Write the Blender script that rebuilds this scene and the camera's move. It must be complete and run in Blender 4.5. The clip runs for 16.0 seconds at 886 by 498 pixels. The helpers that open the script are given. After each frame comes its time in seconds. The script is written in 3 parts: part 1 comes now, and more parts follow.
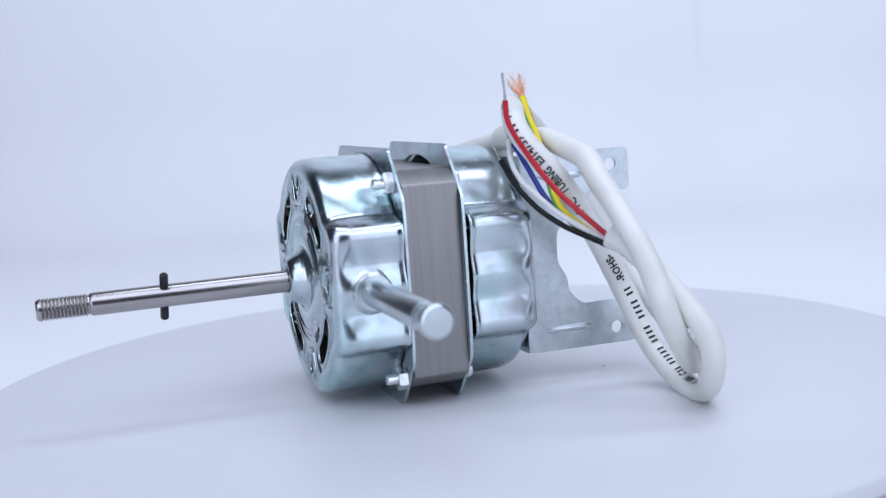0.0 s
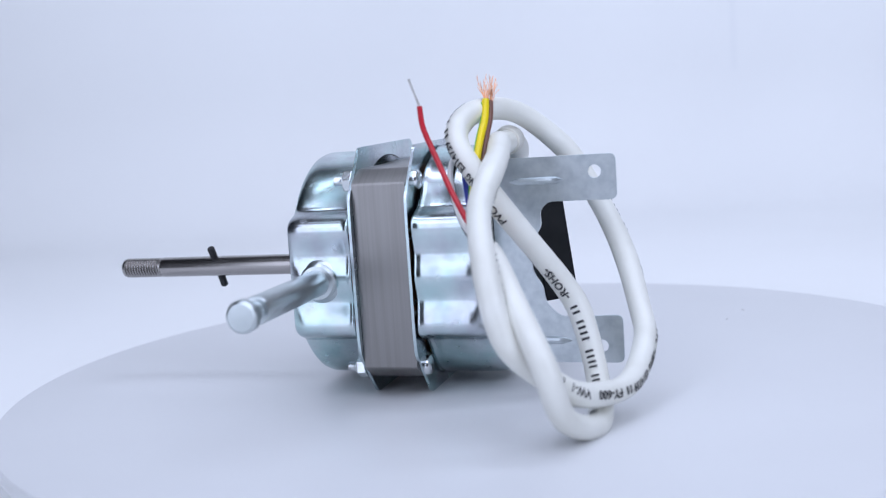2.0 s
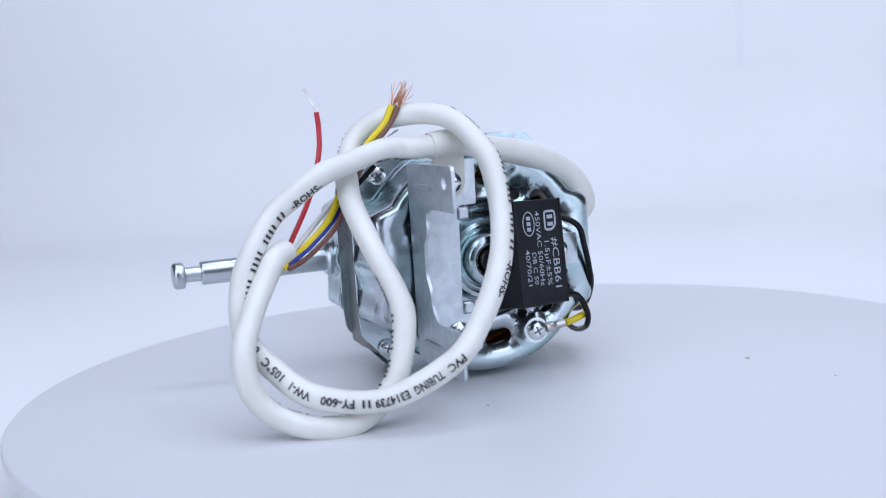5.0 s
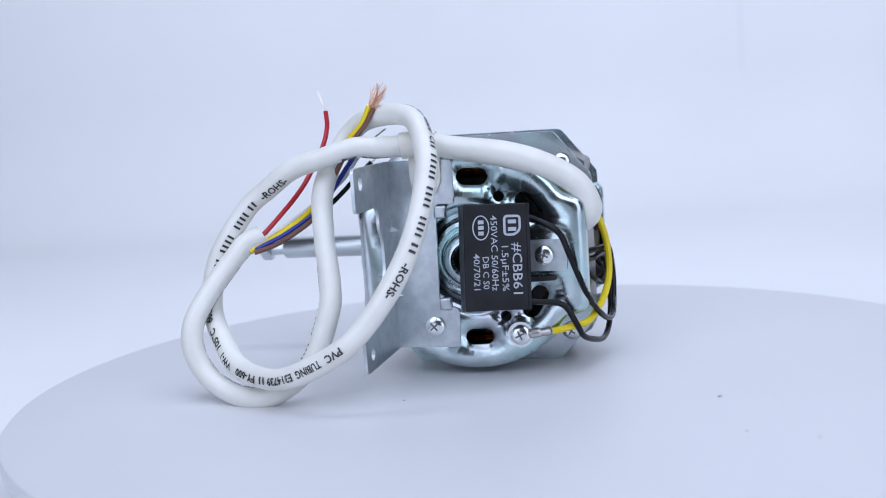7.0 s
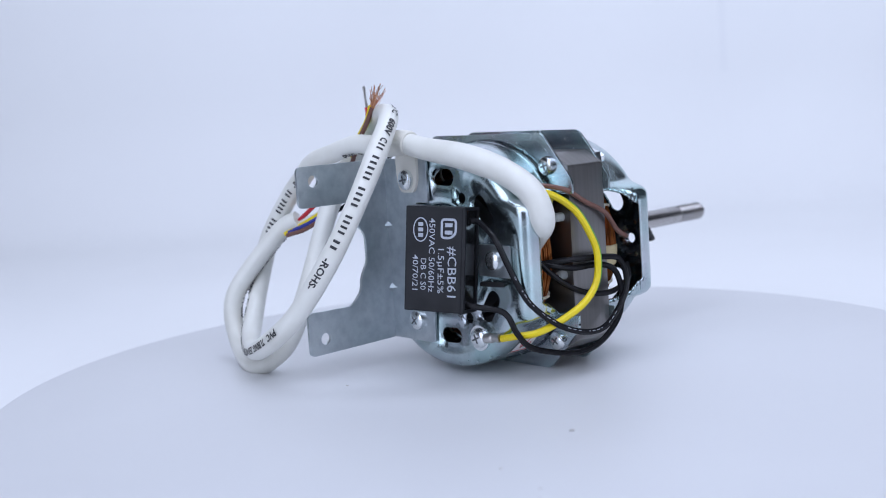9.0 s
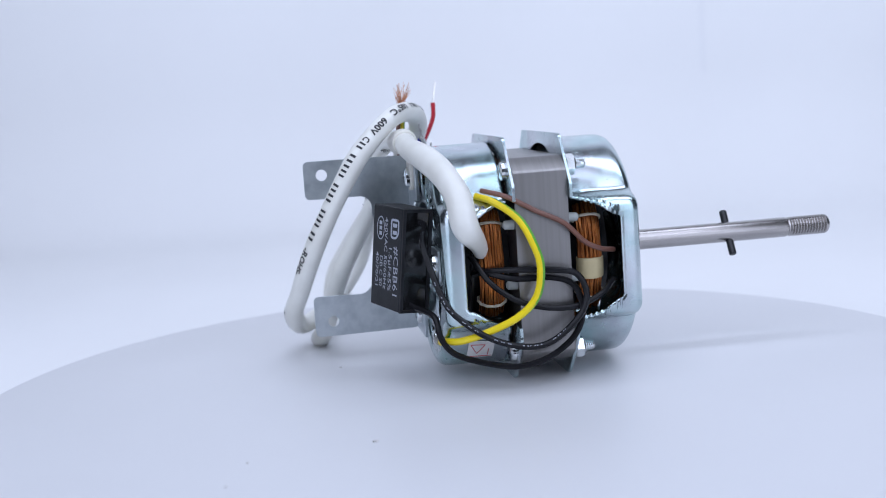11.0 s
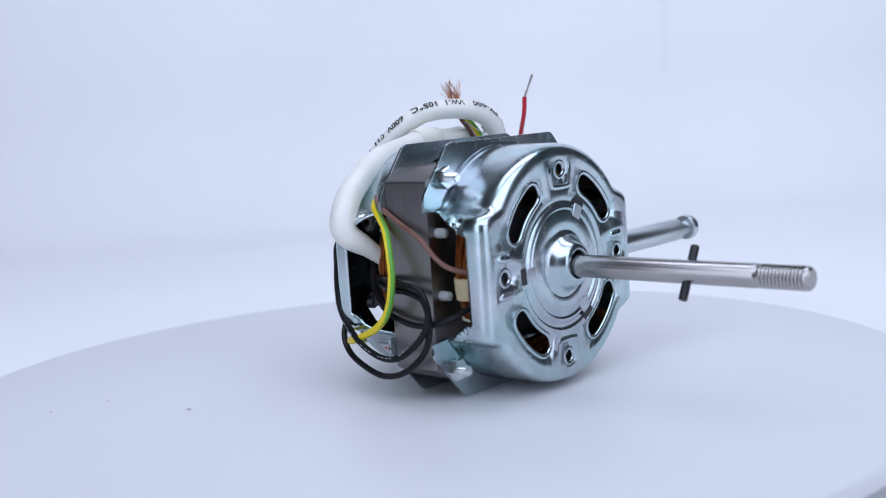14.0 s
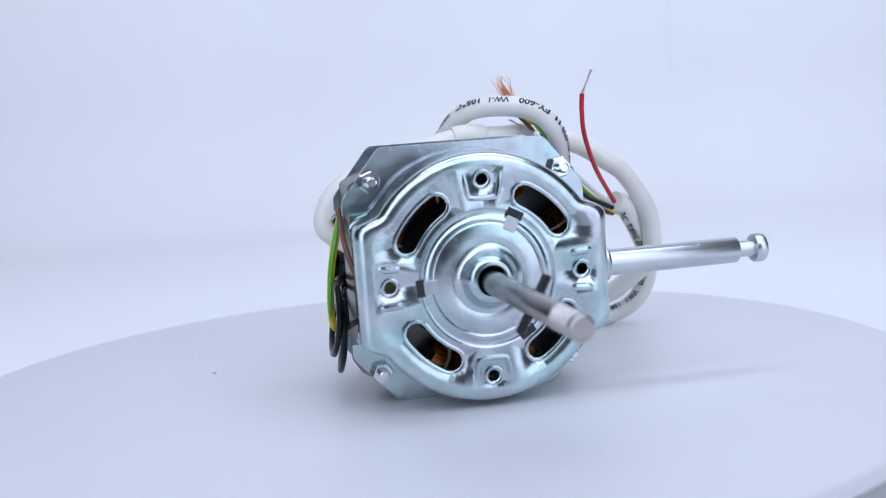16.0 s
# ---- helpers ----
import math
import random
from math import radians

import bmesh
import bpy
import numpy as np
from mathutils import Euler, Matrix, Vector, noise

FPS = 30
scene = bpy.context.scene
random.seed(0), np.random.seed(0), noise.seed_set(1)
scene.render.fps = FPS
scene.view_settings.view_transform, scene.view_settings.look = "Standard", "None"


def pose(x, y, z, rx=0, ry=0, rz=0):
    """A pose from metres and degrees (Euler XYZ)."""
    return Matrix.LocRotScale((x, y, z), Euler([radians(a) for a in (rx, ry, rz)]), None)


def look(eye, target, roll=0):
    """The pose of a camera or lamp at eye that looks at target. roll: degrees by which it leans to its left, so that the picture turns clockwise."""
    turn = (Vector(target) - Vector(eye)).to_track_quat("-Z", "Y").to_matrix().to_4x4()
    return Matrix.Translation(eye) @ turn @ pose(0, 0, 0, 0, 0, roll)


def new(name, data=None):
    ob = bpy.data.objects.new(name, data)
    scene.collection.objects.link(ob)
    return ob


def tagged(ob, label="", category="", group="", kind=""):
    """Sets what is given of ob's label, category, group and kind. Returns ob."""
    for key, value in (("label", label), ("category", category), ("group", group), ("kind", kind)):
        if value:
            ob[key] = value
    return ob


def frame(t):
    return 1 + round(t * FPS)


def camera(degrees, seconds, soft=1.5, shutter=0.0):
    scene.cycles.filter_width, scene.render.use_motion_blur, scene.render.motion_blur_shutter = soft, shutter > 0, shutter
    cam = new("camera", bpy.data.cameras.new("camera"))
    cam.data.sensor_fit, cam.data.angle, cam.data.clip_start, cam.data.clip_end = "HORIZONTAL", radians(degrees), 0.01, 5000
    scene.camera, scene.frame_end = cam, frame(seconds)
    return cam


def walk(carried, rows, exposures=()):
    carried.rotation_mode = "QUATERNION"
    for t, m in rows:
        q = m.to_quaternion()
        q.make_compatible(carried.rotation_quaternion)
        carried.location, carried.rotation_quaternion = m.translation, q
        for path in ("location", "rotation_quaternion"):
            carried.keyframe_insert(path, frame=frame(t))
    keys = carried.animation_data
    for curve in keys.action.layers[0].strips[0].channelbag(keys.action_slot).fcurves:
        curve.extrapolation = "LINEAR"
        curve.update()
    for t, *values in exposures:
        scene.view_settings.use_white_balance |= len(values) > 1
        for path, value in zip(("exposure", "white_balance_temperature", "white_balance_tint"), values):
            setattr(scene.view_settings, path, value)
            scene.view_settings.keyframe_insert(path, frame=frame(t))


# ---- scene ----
# The camera stands on a tripod and is panned slowly; the turntable carries the motor round.
LENS = 41.2
EYE = (0.0, -0.45, 0.1072)
PITCH, ROLL, YAW = -7.47, -3.88, 0.58
PAN = [(0.0, 0.0), (0.5, 0.34), (1.0, 0.75), (1.5, 1.17), (2.0, 1.60), (2.5, 1.86), (3.0, 1.97), (3.5, 1.97), (4.0, 1.93),
       (4.5, 1.91), (5.0, 1.90), (6.2, 1.96), (7.4, 1.89), (8.0, 1.57), (8.5, 1.30), (9.1, 1.08), (10.2, 0.58), (11.4, 0.0),
       (12.0, -0.36), (12.5, -0.77), (13.0, -1.20), (13.5, -1.50), (14.0, -1.56), (14.5, -1.46), (15.0, -1.41),
       (15.5, -1.38), (16.0, -1.36)]
SPIN = -17.39          # degrees a second, clockwise from above


def aim(yaw):
    a, p = radians(YAW + yaw), radians(PITCH)
    way = Vector((-math.sin(a) * math.cos(p), math.cos(a) * math.cos(p), math.sin(p)))
    return look(EYE, Vector(EYE) + way, ROLL)


cam = camera(LENS, 16.0, soft=1.0)
cam.data.dof.use_dof = True
cam.data.dof.focus_distance, cam.data.dof.aperture_fstop = 0.44, 10.0
walk(cam, [(t, aim(a)) for t, a in PAN])

# ---- light: softboxes and an added backdrop lamp in a grey room ----
world = bpy.data.worlds.new("world")
scene.world = world
world.use_nodes = True
world.node_tree.nodes["Background"].inputs[0].default_value = (0.55, 0.65, 0.85, 1)
world.node_tree.nodes["Background"].inputs[1].default_value = 0.1
scene.view_settings.exposure = 0.07


def softbox(name, eye, target, w, h, power, color):
    data = bpy.data.lights.new(name, "AREA")
    data.shape, data.size, data.size_y, data.energy, data.color = "RECTANGLE", w, h, power, color
    ob = new(name, data)
    ob.matrix_world = look(eye, target)
    return ob


COOL = (0.715, 0.79, 1.0)
softbox("softbox_top", (0.1, -0.72, 1.1), (0.05, 0.0, 0.02), 2.1, 1.0, 16.0, COOL)
softbox("softbox_left", (-0.84, -0.98, 0.36), (0, 0.12, 0.06), 0.8, 1.0, 4.8, COOL)
softbox("softbox_right", (0.90, -0.98, 0.36), (0.06, 0.12, 0.06), 0.85, 1.0, 4.6, COOL)
# unseen lamp added only to brighten the backdrop
softbox("added_backdrop_light", (0.25, 0.15, 1.25), (0.2, 0.95, 0.35), 1.4, 0.5, 10.0, COOL)


# ---- materials ----
def material(name, color, rough=0.5, metal=0.0, vary=0.06, size=40.0, bump=0.0, bump_size=300.0, tint=None, rough_vary=0.08,
             stretch=(1, 1, 1), coat=0.0, spec=0.5, film=None):
    m = bpy.data.materials.new(name)
    m.use_nodes = True
    nt = m.node_tree
    b = nt.nodes["Principled BSDF"]
    b.inputs["Metallic"].default_value = metal
    b.inputs["Specular IOR Level"].default_value = spec
    b.inputs["Coat Weight"].default_value = coat
    tc = nt.nodes.new("ShaderNodeTexCoord")
    mp = nt.nodes.new("ShaderNodeMapping")
    mp.inputs["Scale"].default_value = stretch
    nt.links.new(tc.outputs["Object"], mp.inputs["Vector"])

    def noise_at(scale, detail=4):
        n = nt.nodes.new("ShaderNodeTexNoise")
        n.inputs["Scale"].default_value, n.inputs["Detail"].default_value = scale, detail
        nt.links.new(mp.outputs["Vector"], n.inputs["Vector"])
        return n.outputs["Fac"]

    ramp = nt.nodes.new("ShaderNodeValToRGB")
    lo = tint or tuple(c * (1 - 2.2 * vary) for c in color)
    hi = tuple(min(1, c * (1 + vary)) for c in color)
    ramp.color_ramp.elements[0].position, ramp.color_ramp.elements[1].position = 0.3, 0.62
    ramp.color_ramp.elements[0].color, ramp.color_ramp.elements[1].color = (*lo, 1), (*hi, 1)
    nt.links.new(noise_at(size), ramp.inputs["Fac"])
    if film:
        # the faint colour film of a passivated plating
        fr = nt.nodes.new("ShaderNodeValToRGB")
        fr.color_ramp.elements[0].position, fr.color_ramp.elements[1].position = 0.36, 0.66
        fr.color_ramp.elements[0].color, fr.color_ramp.elements[1].color = (*film[0], 1), (*film[1], 1)
        mid = fr.color_ramp.elements.new(0.5)
        mid.color = (1, 1, 1, 1)
        nt.links.new(noise_at(size * 0.6, 4), fr.inputs["Fac"])
        mx = nt.nodes.new("ShaderNodeMix")
        mx.data_type, mx.blend_type = "RGBA", "MULTIPLY"
        mx.inputs["Factor"].default_value = 1.0
        nt.links.new(ramp.outputs["Color"], mx.inputs["A"])
        nt.links.new(fr.outputs["Color"], mx.inputs["B"])
        nt.links.new(mx.outputs["Result"], b.inputs["Base Color"])
    else:
        nt.links.new(ramp.outputs["Color"], b.inputs["Base Color"])
    mr = nt.nodes.new("ShaderNodeMapRange")
    mr.inputs["To Min"].default_value = max(0.02, rough - rough_vary)
    mr.inputs["To Max"].default_value = rough + rough_vary
    nt.links.new(noise_at(size * 3.1), mr.inputs["Value"])
    nt.links.new(mr.outputs["Result"], b.inputs["Roughness"])
    if bump:
        bp = nt.nodes.new("ShaderNodeBump")
        bp.inputs["Strength"].default_value, bp.inputs["Distance"].default_value = bump, 0.0004
        nt.links.new(noise_at(bump_size, 6), bp.inputs["Height"])
        nt.links.new(bp.outputs["Normal"], b.inputs["Normal"])
    return m


ZINC = material("zinc_plated_steel", (0.555, 0.65, 0.668), 0.24, 1.0, 0.06, 95, 0.03, 120, tint=(0.45, 0.54, 0.57), rough_vary=0.1,
                film=((0.97, 0.88, 0.92), (0.87, 1.0, 0.985)))
ZINC_DULL = material("galvanised_sheet", (0.58, 0.625, 0.65), 0.36, 1.0, 0.06, 260, 0.08, 500, tint=(0.50, 0.55, 0.585))
SCREW = material("bright_screw_zinc", (0.80, 0.83, 0.84), 0.2, 1.0, 0.05, 200)
LAMINA = material("stacked_lamination_steel", (0.28, 0.27, 0.265), 0.38, 1.0, 0.035, 60, 0.025, 140, stretch=(14, 0.25, 0.25), rough_vary=0.1)
STEEL = material("turned_steel", (0.42, 0.40, 0.39), 0.25, 1.0, 0.04, 120, rough_vary=0.04, stretch=(0.3, 2, 2))
ROD = material("plated_rod_steel", (0.58, 0.63, 0.645), 0.3, 1.0, 0.04, 60, rough_vary=0.05)
# screw zinc darkened by hand for the shade in the cross recesses
RECESS = material("shaded_screw_zinc", (0.20, 0.21, 0.22), 0.4, 1.0, 0.1, 300)
# near-black that puts the shade of openings and the motor's inside into colour
DARK = material("inner_shade_black", (0.02, 0.02, 0.022), 0.45, 0.0, 0.3, 80)
BLACK_PIN = material("black_oxide_steel", (0.03, 0.03, 0.033), 0.35, 0.6, 0.2, 200)
CAP_CASE = material("black_capacitor_plastic", (0.016, 0.017, 0.02), 0.42, 0.0, 0.15, 90, 0.1, 900, spec=0.25)
RESIN = material("black_potting_resin", (0.008, 0.008, 0.009), 0.12, 0.0, 0.2, 90, 0.3, 90)
PRINT = material("white_print", (0.42, 0.45, 0.52), 0.6, 0.0, 0.04, 300)
INK = material("black_cable_print", (0.03, 0.03, 0.035), 0.6, 0.0, 0.3, 900)
PVC = material("white_pvc_tubing", (0.79, 0.79, 0.745), 0.34, 0.0, 0.02, 60, 0.12, 90, tint=(0.72, 0.715, 0.66), rough_vary=0.06)
SLEEVE = material("cream_sleeve", (0.76, 0.74, 0.67), 0.4, 0.0, 0.03, 90)
RED = material("red_insulation", (0.52, 0.02, 0.035), 0.35, 0.0, 0.06, 90)
YELLOW = material("yellow_insulation", (0.80, 0.62, 0.01), 0.35, 0.0, 0.04, 90)
GREEN = material("green_stripe", (0.13, 0.40, 0.05), 0.35, 0.0, 0.06, 90)
BROWN = material("brown_insulation", (0.17, 0.075, 0.055), 0.4, 0.0, 0.06, 90)
BLUE = material("blue_insulation", (0.03, 0.05, 0.34), 0.38, 0.0, 0.06, 90)
BLACK = material("black_insulation", (0.012, 0.012, 0.014), 0.24, 0.0, 0.15, 90, 0.1, 300, spec=0.16)
WHITE_WIRE = material("white_insulation", (0.75, 0.75, 0.74), 0.38, 0.0, 0.04, 90)
TINNED = material("tinned_strands", (0.62, 0.60, 0.58), 0.35, 1.0, 0.08, 300)
COPPER_END = material("bare_copper", (0.72, 0.36, 0.20), 0.3, 1.0, 0.1, 300)
COPPER = material("enamelled_copper", (0.42, 0.145, 0.04), 0.3, 0.85, 0.12, 60, 0.2, 120, tint=(0.22, 0.065, 0.02), stretch=(10, 10, 0.8))
PEG = material("pale_nylon", (0.42, 0.45, 0.44), 0.45, 0.0, 0.06, 200)
TAPE = material("cream_tape", (0.62, 0.52, 0.30), 0.5, 0.0, 0.08, 120)
LACING = material("lacing_cord", (0.66, 0.60, 0.48), 0.7, 0.0, 0.1, 400)
PLATTER = material("white_platter_laminate", (0.67, 0.675, 0.69), 0.4, 0.0, 0.012, 6, 0.03, 300, rough_vary=0.04)
BACKDROP = material("white_backdrop_paper", (0.80, 0.805, 0.81), 0.9, 0.0, 0.012, 3, 0.03, 60, spec=0.2)
SEAM = material("paper_seam", (0.765, 0.772, 0.785), 0.9, 0.0, 0.01, 3, spec=0.2)
ROOM = material("grey_room_paint", (0.11, 0.113, 0.12), 0.85, 0.0, 0.04, 2)
PAPER = material("label_paper", (0.74, 0.72, 0.70), 0.7, 0.0, 0.04, 200)
SPECK = material("grey_dust", (0.55, 0.53, 0.51), 0.8, 0.0, 0.1, 900)
MM = 0.001
GROUND = 44.9          # the shaft's height over the platter in millimetres


# ---- building ----
def part(name, bm, mat, parent, label="", lift=GROUND, angle=32):
    """A bmesh in the motor's millimetres becomes one mesh object under its thing or part."""
    bmesh.ops.transform(bm, matrix=Matrix.Diagonal((MM, MM, MM, 1)) @ Matrix.Translation((0, 0, lift)), verts=bm.verts)
    me = bpy.data.meshes.new(name)
    bm.to_mesh(me)
    bm.free()
    me.materials.append(mat)
    me.shade_smooth()
    me.set_sharp_from_angle(angle=radians(angle))
    ob = new(name, me)
    ob.parent = parent
    return tagged(ob, label)


def thicken(ob, mm, offset=-1.0):
    mod = ob.modifiers.new("sheet", "SOLIDIFY")
    mod.thickness, mod.offset = mm * MM, offset
    return ob


def soften(ob, mm, segments=2):
    mod = ob.modifiers.new("edge", "BEVEL")
    mod.width, mod.segments, mod.limit_method, mod.angle_limit = mm * MM, segments, "ANGLE", radians(40)
    return ob


def spline(points, step=1.0):
    """Points along a smooth curve through the given ones, about step apart."""
    p = [Vector(a) for a in points]
    p = [2 * p[0] - p[1]] + p + [2 * p[-1] - p[-2]]
    out = []
    for i in range(1, len(p) - 2):
        n = max(2, int((p[i + 1] - p[i]).length / step))
        for k in range(n):
            u = k / n
            out.append(0.5 * ((2 * p[i]) + (p[i + 1] - p[i - 1]) * u + (2 * p[i - 1] - 5 * p[i] + 4 * p[i + 1] - p[i + 2]) * u * u
                              + (3 * p[i] - p[i - 1] - 3 * p[i + 1] + p[i + 2]) * u ** 3))
    return out + [p[-2]]


def tube(bm, path, radius, sides=10, closed=False, flat=1.0, side=None):
    """A round tube along the path; radius may be a function of the share of the way."""
    n = len(path)
    rings = []
    last = None
    for i, c in enumerate(path):
        a, b = (path[i - 1], path[(i + 1) % n]) if closed else (path[max(i - 1, 0)], path[min(i + 1, n - 1)])
        t = (b - a).normalized()
        if side is not None:
            u = (side - t * side.dot(t)).normalized()
        elif last is None:
            u = t.orthogonal().normalized()
        else:
            u = (last - t * last.dot(t)).normalized()
        last = u
        w = t.cross(u)
        r = radius(i / max(n - 1, 1)) if callable(radius) else radius
        rings.append([bm.verts.new(c + u * (r * flat * math.cos(6.28318 * k / sides)) + w * (r * math.sin(6.28318 * k / sides))) for k in range(sides)])
    for i in range(n if closed else n - 1):
        a, b = rings[i], rings[(i + 1) % n]
        for k in range(sides):
            bm.faces.new((a[k], a[(k + 1) % sides], b[(k + 1) % sides], b[k]))
    if not closed:
        bm.faces.new(rings[0][::-1])
        bm.faces.new(rings[-1])
    return bm


def frame_on(axis, centre):
    """Maps the z axis to the given axis at the centre."""
    return Matrix.Translation(centre) @ Vector(axis).to_track_quat("Z", "Y").to_matrix().to_4x4()


def lathe(bm, profile, axis, centre, sides=48, cap=True):
    """Turns (radius, height) pairs round the axis."""
    m = frame_on(axis, centre)
    rings = []
    for r, h in profile:
        rings.append([bm.verts.new(m @ Vector((r * math.cos(6.28318 * k / sides), r * math.sin(6.28318 * k / sides), h))) for k in range(sides)])
    for a, b in zip(rings, rings[1:]):
        for k in range(sides):
            bm.faces.new((a[k], a[(k + 1) % sides], b[(k + 1) % sides], b[k]))
    if cap:
        bm.faces.new(rings[0][::-1])
        bm.faces.new(rings[-1])
    bmesh.ops.recalc_face_normals(bm, faces=bm.faces)
    return bm


def sheet(loops, place, depth=None):
    """A flat plate from a closed outline and holes, each a list of (u, v); place maps u, v to space; depth is the way of its thickness."""
    bm = bmesh.new()
    for loop in loops:
        vs = [bm.verts.new(place(u, v)) for u, v in loop]
        for a, b in zip(vs, vs[1:] + vs[:1]):
            bm.edges.new((a, b))
    bmesh.ops.triangle_fill(bm, use_beauty=True, use_dissolve=False, edges=bm.edges)
    if depth is not None:
        ext = bmesh.ops.extrude_face_region(bm, geom=bm.faces[:])
        bmesh.ops.translate(bm, vec=depth, verts=[g for g in ext["geom"] if isinstance(g, bmesh.types.BMVert)])
    bmesh.ops.recalc_face_normals(bm, faces=bm.faces)
    return bm


def circle(u, v, r, n=20):
    return [(u + r * math.cos(6.28318 * k / n), v + r * math.sin(6.28318 * k / n)) for k in range(n)]


def kidney(middle, half, radius, width, n=10):
    """A curved slot round the axis: angles in degrees, the arc's radius and half the width."""
    out = []
    for k in range(n + 1):
        a = radians(middle - half + 2 * half * k / n)
        out.append(((radius + width) * math.cos(a), (radius + width) * math.sin(a)))
    e = radians(middle + half)
    for k in range(1, 6):
        b = e + math.pi * k / 6
        out.append((radius * math.cos(e) + width * math.cos(b), radius * math.sin(e) + width * math.sin(b)))
    for k in range(n + 1):
        a = radians(middle + half - 2 * half * k / n)
        out.append(((radius - width) * math.cos(a), (radius - width) * math.sin(a)))
    e = radians(middle - half)
    for k in range(1, 6):
        b = e + math.pi + math.pi * k / 6
        out.append((radius * math.cos(e) + width * math.cos(b), radius * math.sin(e) + width * math.sin(b)))
    return out


def capsule(p, q, r, n=9):
    """A straight slot with round ends from p to q."""
    p, q = Vector(p), Vector(q)
    a0 = math.atan2(q.y - p.y, q.x - p.x)
    ends = [(q, a0 - math.pi / 2), (p, a0 + math.pi / 2)]
    return [(c.x + r * math.cos(a + math.pi * k / n), c.y + r * math.sin(a + math.pi * k / n)) for c, a in ends for k in range(n + 1)]


def rounded(points, r, n=5):
    """Rounds the corners of an outline."""
    out = []
    m = len(points)
    for i in range(m):
        a, b, c = Vector(points[i - 1]), Vector(points[i]), Vector(points[(i + 1) % m])
        ra = min(r, (a - b).length * 0.45, (c - b).length * 0.45)
        p, q = b + (a - b).normalized() * ra, b + (c - b).normalized() * ra
        for k in range(n + 1):
            u = k / n
            out.append(tuple((1 - u) ** 2 * p + 2 * u * (1 - u) * b + u * u * q))
    return out


def box(bm, lo, hi):
    r = bmesh.ops.create_cube(bm, size=1)
    c, s = [(a + b) / 2 for a, b in zip(lo, hi)], [b - a for a, b in zip(lo, hi)]
    bmesh.ops.transform(bm, matrix=Matrix.Translation(c) @ Matrix.Diagonal((*s, 1)), verts=r["verts"])
    return bm


def smooth(a, b, x):
    u = min(1, max(0, (x - a) / (b - a)))
    return u * u * (3 - 2 * u)


# ---- the setting ----
def setting():
    bm = bmesh.new()
    prof = [(-0.75, -0.03)] + [(0.75 + 0.15 * math.sin(radians(a)), 0.12 - 0.15 * math.cos(radians(a))) for a in range(0, 91, 6)] + [(0.9, 1.35)]
    rows = [[bm.verts.new((x, y, z)) for y, z in prof] for x in np.linspace(-1.25, 1.25, 11)]
    for a, b in zip(rows, rows[1:]):
        for k in range(len(prof) - 1):
            bm.faces.new((a[k], b[k], b[k + 1], a[k + 1]))
    bmesh.ops.recalc_face_normals(bm, faces=bm.faces)
    me = bpy.data.meshes.new("backdrop")
    bm.to_mesh(me)
    bm.free()
    me.materials.append(BACKDROP)
    me.shade_smooth()
    ob = tagged(new("backdrop", me), "white seamless paper backdrop sweeping up behind the turntable", "backdrop", kind="structure")
    mod = ob.modifiers.new("sheet", "SOLIDIFY")
    mod.thickness, mod.offset = 0.004, 0.0
    # the upright seam in the backdrop
    bm = bmesh.new()
    box(bm, (0.2865, 0.8974, 0.112), (0.2915, 0.8990, 1.3))
    me = bpy.data.meshes.new("backdrop_seam")
    bm.to_mesh(me)
    bm.free()
    me.materials.append(SEAM)
    tagged(new("backdrop_seam", me), "faint upright seam in the white paper backdrop", "backdrop", kind="structure")
    # unseen room, added and kept dark to give dark bands in the metal
    for name, lo, hi in (("floor", (-2.2, -2.4, -0.86), (2.2, 1.8, -0.80)), ("ceiling", (-2.2, -2.4, 2.0), (2.2, 1.8, 2.06)),
                         ("wall_north", (-2.2, 1.74, -0.8), (2.2, 1.8, 2.0)), ("wall_south", (-2.2, -2.4, -0.8), (2.2, -2.34, 2.0)),
                         ("wall_west", (-2.2, -2.34, -0.8), (-2.14, 1.74, 2.0)), ("wall_east", (2.14, -2.34, -0.8), (2.2, 1.74, 2.0))):
        bm = bmesh.new()
        box(bm, lo, hi)
        me = bpy.data.meshes.new(name)
        bm.to_mesh(me)
        bm.free()
        me.materials.append(ROOM)
        tagged(new(name, me), "plain unseen dark grey studio " + name.split("_")[0], name.split("_")[0], kind="structure")
    # the shooting table under the paper
    bm = bmesh.new()
    box(bm, (-1.25, -0.75, -0.10), (1.25, 0.9, -0.0355))
    for x in (-1.15, 1.15):
        for y in (-0.65, 0.75):
            box(bm, (x - 0.03, y - 0.03, -0.80), (x + 0.03, y + 0.03, -0.10))
    me = bpy.data.meshes.new("shooting_table")
    bm.to_mesh(me)
    bm.free()
    me.materials.append(ROOM)
    tagged(new("shooting_table", me), "plain grey table under the white paper", "table", kind="structure")


